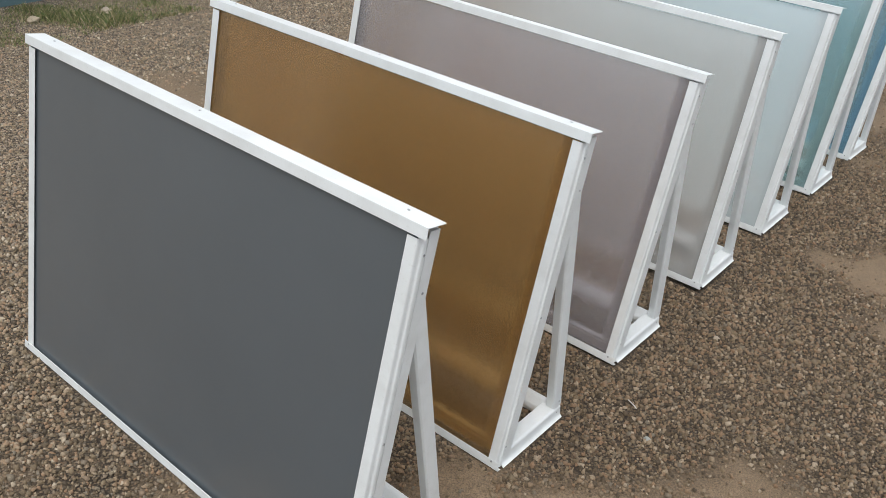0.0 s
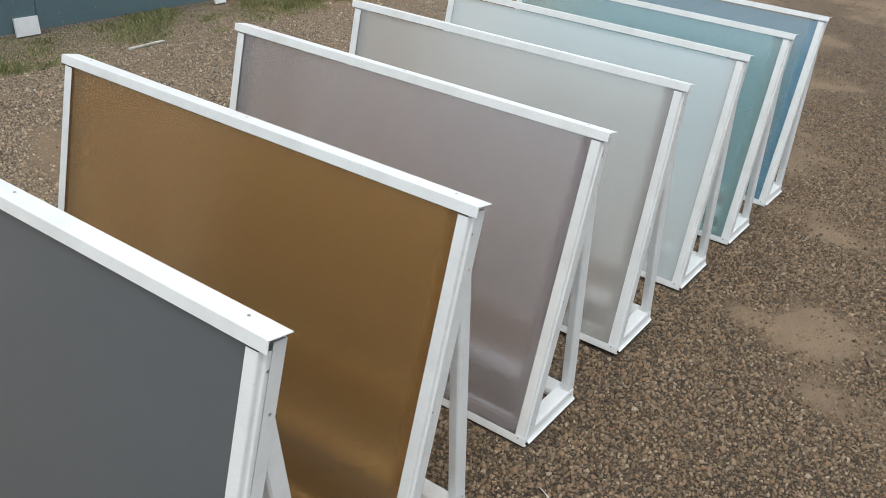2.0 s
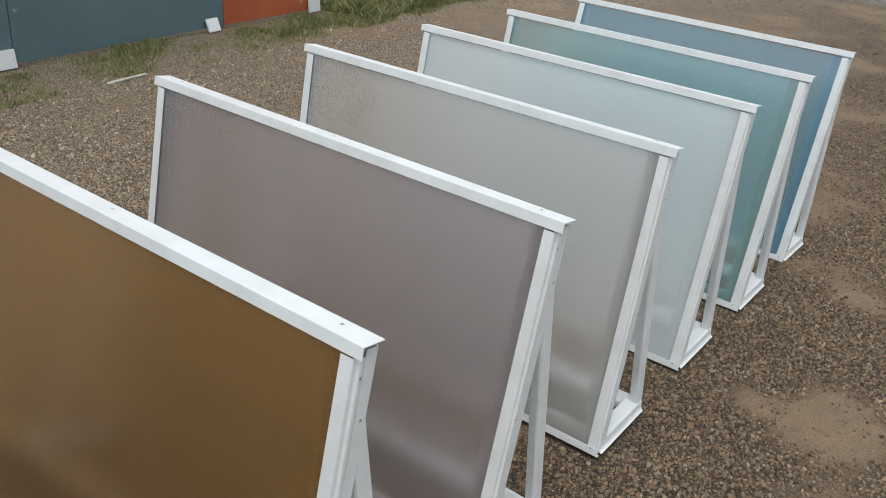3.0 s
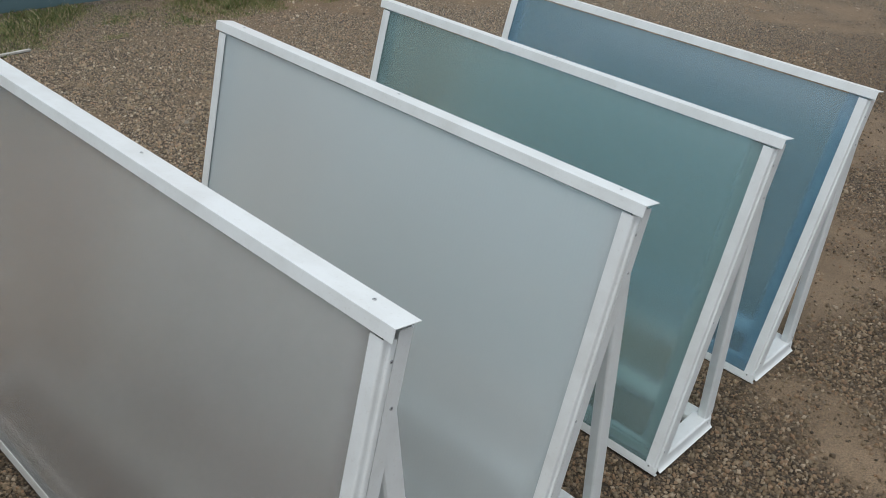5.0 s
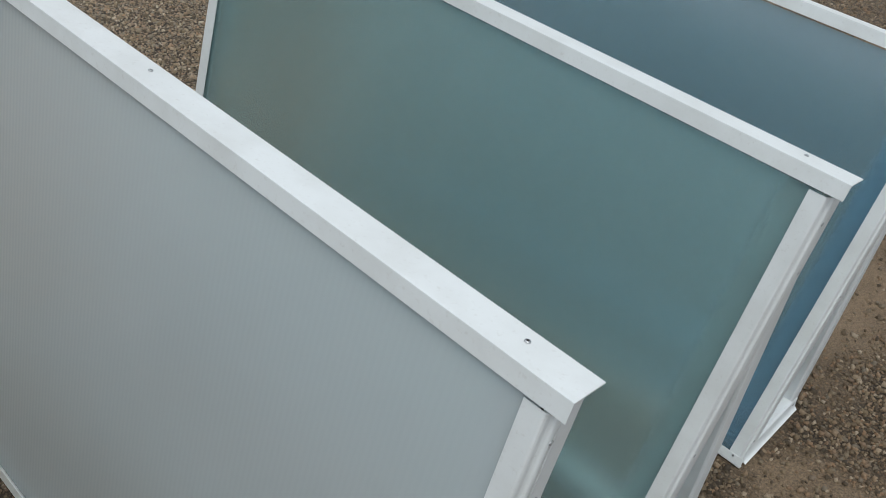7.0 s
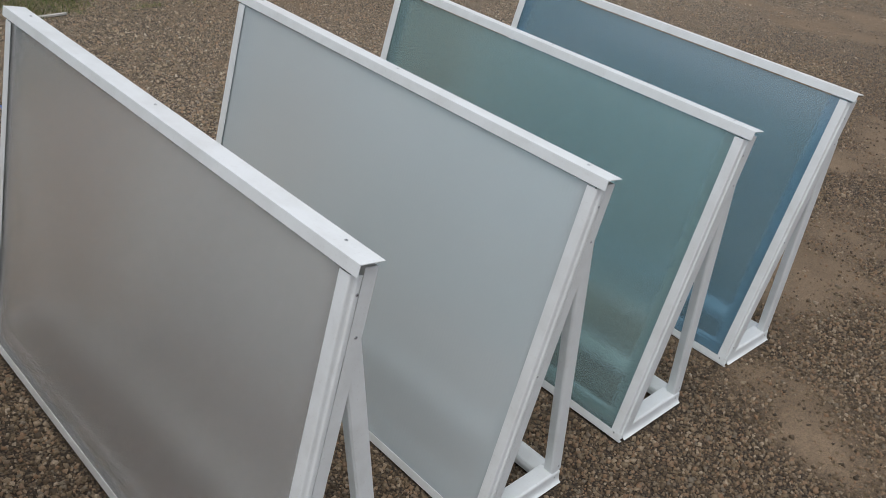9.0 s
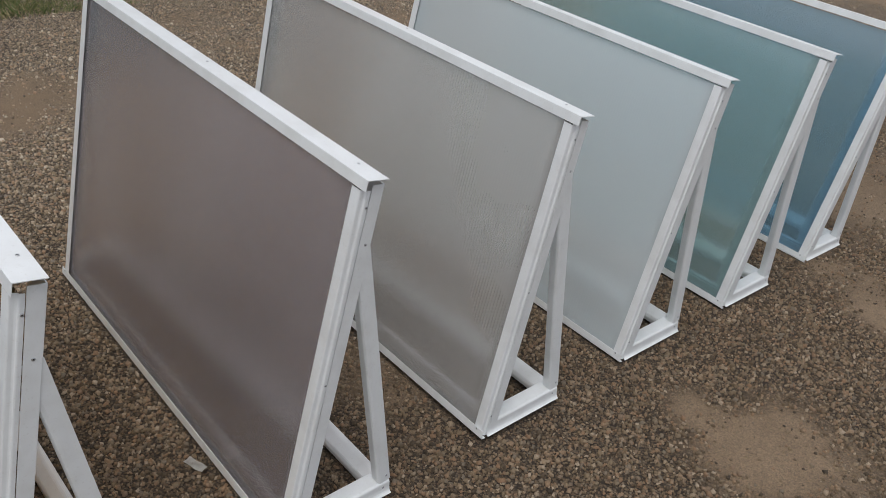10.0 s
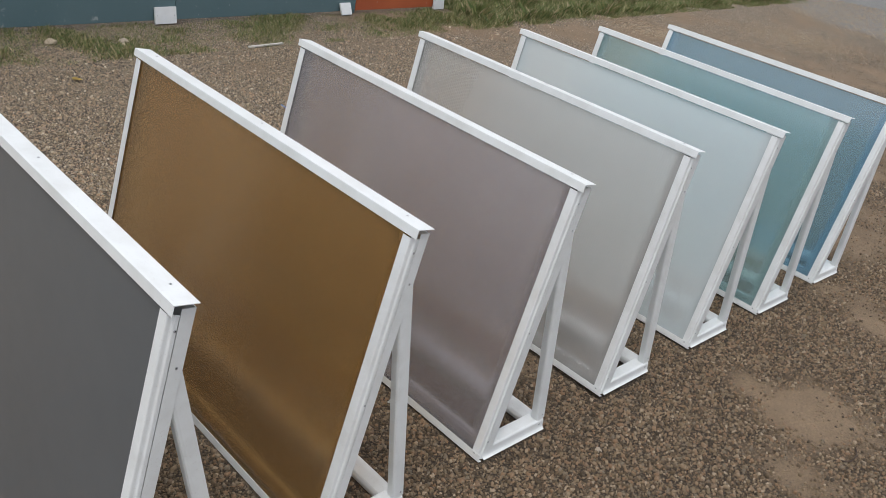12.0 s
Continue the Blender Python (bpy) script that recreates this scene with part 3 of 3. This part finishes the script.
# ---- litter and single stones ----
BATTEN = plain("weathered_batten", (0.42, 0.40, 0.36), (0.62, 0.60, 0.55), 30.0, 0.75)
TWINE = plain("blue_twine", (0.05, 0.14, 0.42), (0.10, 0.22, 0.52), 60.0, 0.5)
TWIG = plain("dark_twig", (0.035, 0.022, 0.014), (0.07, 0.045, 0.03), 80.0, 0.8)
SCRAP = plain("white_scrap", (0.42, 0.41, 0.38), (0.66, 0.65, 0.62), 60.0, 0.6)
LEAF = plain("yellow_leaf", (0.38, 0.26, 0.06), (0.50, 0.36, 0.10), 40.0, 0.7)


def height(x, y):
    return float(relief(np.array([x]), np.array([y]))[0])


def cord(name, pts, radius, mat, label, category):
    """A thin round cord or twig along smooth points on the ground."""
    cu = bpy.data.curves.new(name, "CURVE")
    cu.dimensions, cu.bevel_depth, cu.bevel_resolution = "3D", radius, 2
    sp = cu.splines.new("NURBS")
    sp.points.add(len(pts) - 1)
    for p, (x, y, z) in zip(sp.points, pts):
        p.co = (x, y, height(x, y) + z, 1)
    sp.order_u, sp.use_endpoint_u = 3, True
    tmp = new(name + "_path", cu)
    me = bpy.data.meshes.new_from_object(tmp.evaluated_get(bpy.context.evaluated_depsgraph_get()))
    bpy.data.objects.remove(tmp)
    me.name = name
    me.materials.clear()
    me.materials.append(mat)
    return tagged(new(name, me), label, category)


cord("blue_twine", [(-1.13, 5.42, 0.010), (-1.06, 5.33, 0.022), (-1.03, 5.35, 0.03), (-1.02, 5.27, 0.025), (-0.97, 5.24, 0.012), (-0.88, 5.21, 0.012),
     (-0.80, 5.27, 0.016), (-0.72, 5.24, 0.012), (-0.80, 5.24, 0.014), (-0.91, 5.22, 0.016), (-0.91, 5.15, 0.012), (-0.85, 5.07, 0.012), (-0.79, 5.06, 0.012), (-0.74, 5.14, 0.014)],
     0.0035, TWINE, "tangled blue plastic twine lying on gravel", "twine")
cord("twig", [(1.985, 2.925, 0.008), (2.01, 2.915, 0.014), (2.045, 2.955, 0.016), (2.065, 3.0, 0.012), (2.07, 3.04, 0.008)], 0.003, TWIG, "thin dark bent twig on bare earth", "twig")
cord("straw", [(0.655, 2.205, 0.010), (0.664, 2.185, 0.014), (0.675, 2.165, 0.010)], 0.0017, SCRAP, "pale dry straw on the gravel", "straw")


def batten(x0, y0, x1, y1):
    bm = bmesh.new()
    n = math.hypot(x1 - x0, y1 - y0)
    box(bm, 0, n, -0.012, 0.012, 0.0, 0.012, 0.0015)
    ob = link_mesh("batten", bm, BATTEN)
    ob.matrix_world = pose(x0, y0, max(height(x0, y0), height(x1, y1)) + 0.004, 0, 0, math.degrees(math.atan2(y1 - y0, x1 - x0)))
    tagged(ob, "weathered white wooden batten lying by the grass", "batten")


batten(-1.80, 6.56, -1.63, 6.88)


def scrap(x, y, turn, a, b):
    """A torn, slightly curled piece of white board."""
    bm = bmesh.new()
    rows = [[bm.verts.new((u * a, v * b * (1 + 0.12 * math.sin(u * 9)), 0.003 + 0.005 * abs(u) + 0.002 * math.sin(v * 5 + u * 4))) for v in (-0.5, 0, 0.5)] for u in (-0.5, -0.3, -0.1, 0.15, 0.35, 0.5)]
    faces = [bm.faces.new((p[k], q[k], q[k + 1], p[k + 1])) for p, q in zip(rows, rows[1:]) for k in range(2)]
    bmesh.ops.solidify(bm, geom=faces, thickness=0.0025)
    ob = link_mesh("scrap", bm, SCRAP)
    ob.matrix_world = pose(x, y, height(x, y) + 0.008, 4, -3, turn)
    tagged(ob, "torn scrap of white board lying on gravel", "scrap")


scrap(0.30, 2.58, -18, 0.068, 0.024)
scrap(0.295, 1.965, 50, 0.035, 0.018)


def leaf(x, y):
    bm = bmesh.new()
    rim = [bm.verts.new((0.030 * math.cos(k * math.pi / 6) * (1.25 if k == 0 else 1), 0.020 * math.sin(k * math.pi / 6), 0.004 + 0.006 * abs(math.sin(k * 1.3)))) for k in range(12)]
    mid = bm.verts.new((0, 0, 0.002))
    faces = [bm.faces.new((mid, rim[k], rim[(k + 1) % 12])) for k in range(12)]
    bmesh.ops.solidify(bm, geom=faces, thickness=0.001)
    ob = link_mesh("leaf", bm, LEAF)
    ob.matrix_world = pose(x, y, height(x, y) + 0.010, 8, 6, 40)
    tagged(ob, "curled yellow leaf on the gravel", "leaf")


leaf(-2.35, 5.01)


def cobble(x, y, size, tone, label, seed, flat=0.55):
    """One larger stone: a noisy, flattened ball, half settled in the gravel."""
    bm = bmesh.new()
    bmesh.ops.create_icosphere(bm, subdivisions=3, radius=1.0)
    for v in bm.verts:
        n = noise.noise(v.co * 1.3 + Vector((seed, 0, 0))) * 0.35 + noise.noise(v.co * 3.1 + Vector((0, seed, 0))) * 0.12
        v.co = v.co * (1 + n)
        v.co = Vector((v.co.x * size / 2, v.co.y * size * 0.38, v.co.z * size * flat / 2))
    mat = plain("stone_" + label.split()[0], tone, tuple(c * 1.3 for c in tone), 60.0, 0.8, 0.0, 0.4)
    ob = link_mesh("stone", bm, mat)
    ob.matrix_world = pose(x, y, height(x, y) + size * flat * 0.28, 0, 0, seed * 37)
    tagged(ob, label, "stone", "single larger stones")


cobble(-1.23, 1.70, 0.045, (0.055, 0.062, 0.055), "dark rounded flat stone lying on the gravel", 1, 0.35)
cobble(0.86, 1.75, 0.028, (0.33, 0.25, 0.18), "pale tan stone lying on the gravel", 2)
cobble(0.69, 2.03, 0.026, (0.26, 0.27, 0.25), "grey rounded stone lying on the gravel", 3)
cobble(-0.83, 1.54, 0.030, (0.26, 0.24, 0.23), "mauve-grey blocky stone lying on the gravel", 4)
cobble(-0.94, 1.56, 0.028, (0.36, 0.30, 0.22), "cream blunt stone lying on the gravel", 5)
cobble(-1.02, 1.30, 0.050, (0.24, 0.11, 0.065), "reddish broken brick piece on the gravel", 6)
cobble(-2.89, 5.60, 0.09, (0.34, 0.28, 0.20), "buff stone among grass by the hoarding", 7)
cobble(-2.55, 5.99, 0.08, (0.32, 0.27, 0.21), "sandy stone among grass by the hoarding", 8)
cobble(1.04, 2.62, 0.030, (0.30, 0.25, 0.19), "beige angular stone lying on the gravel", 9)
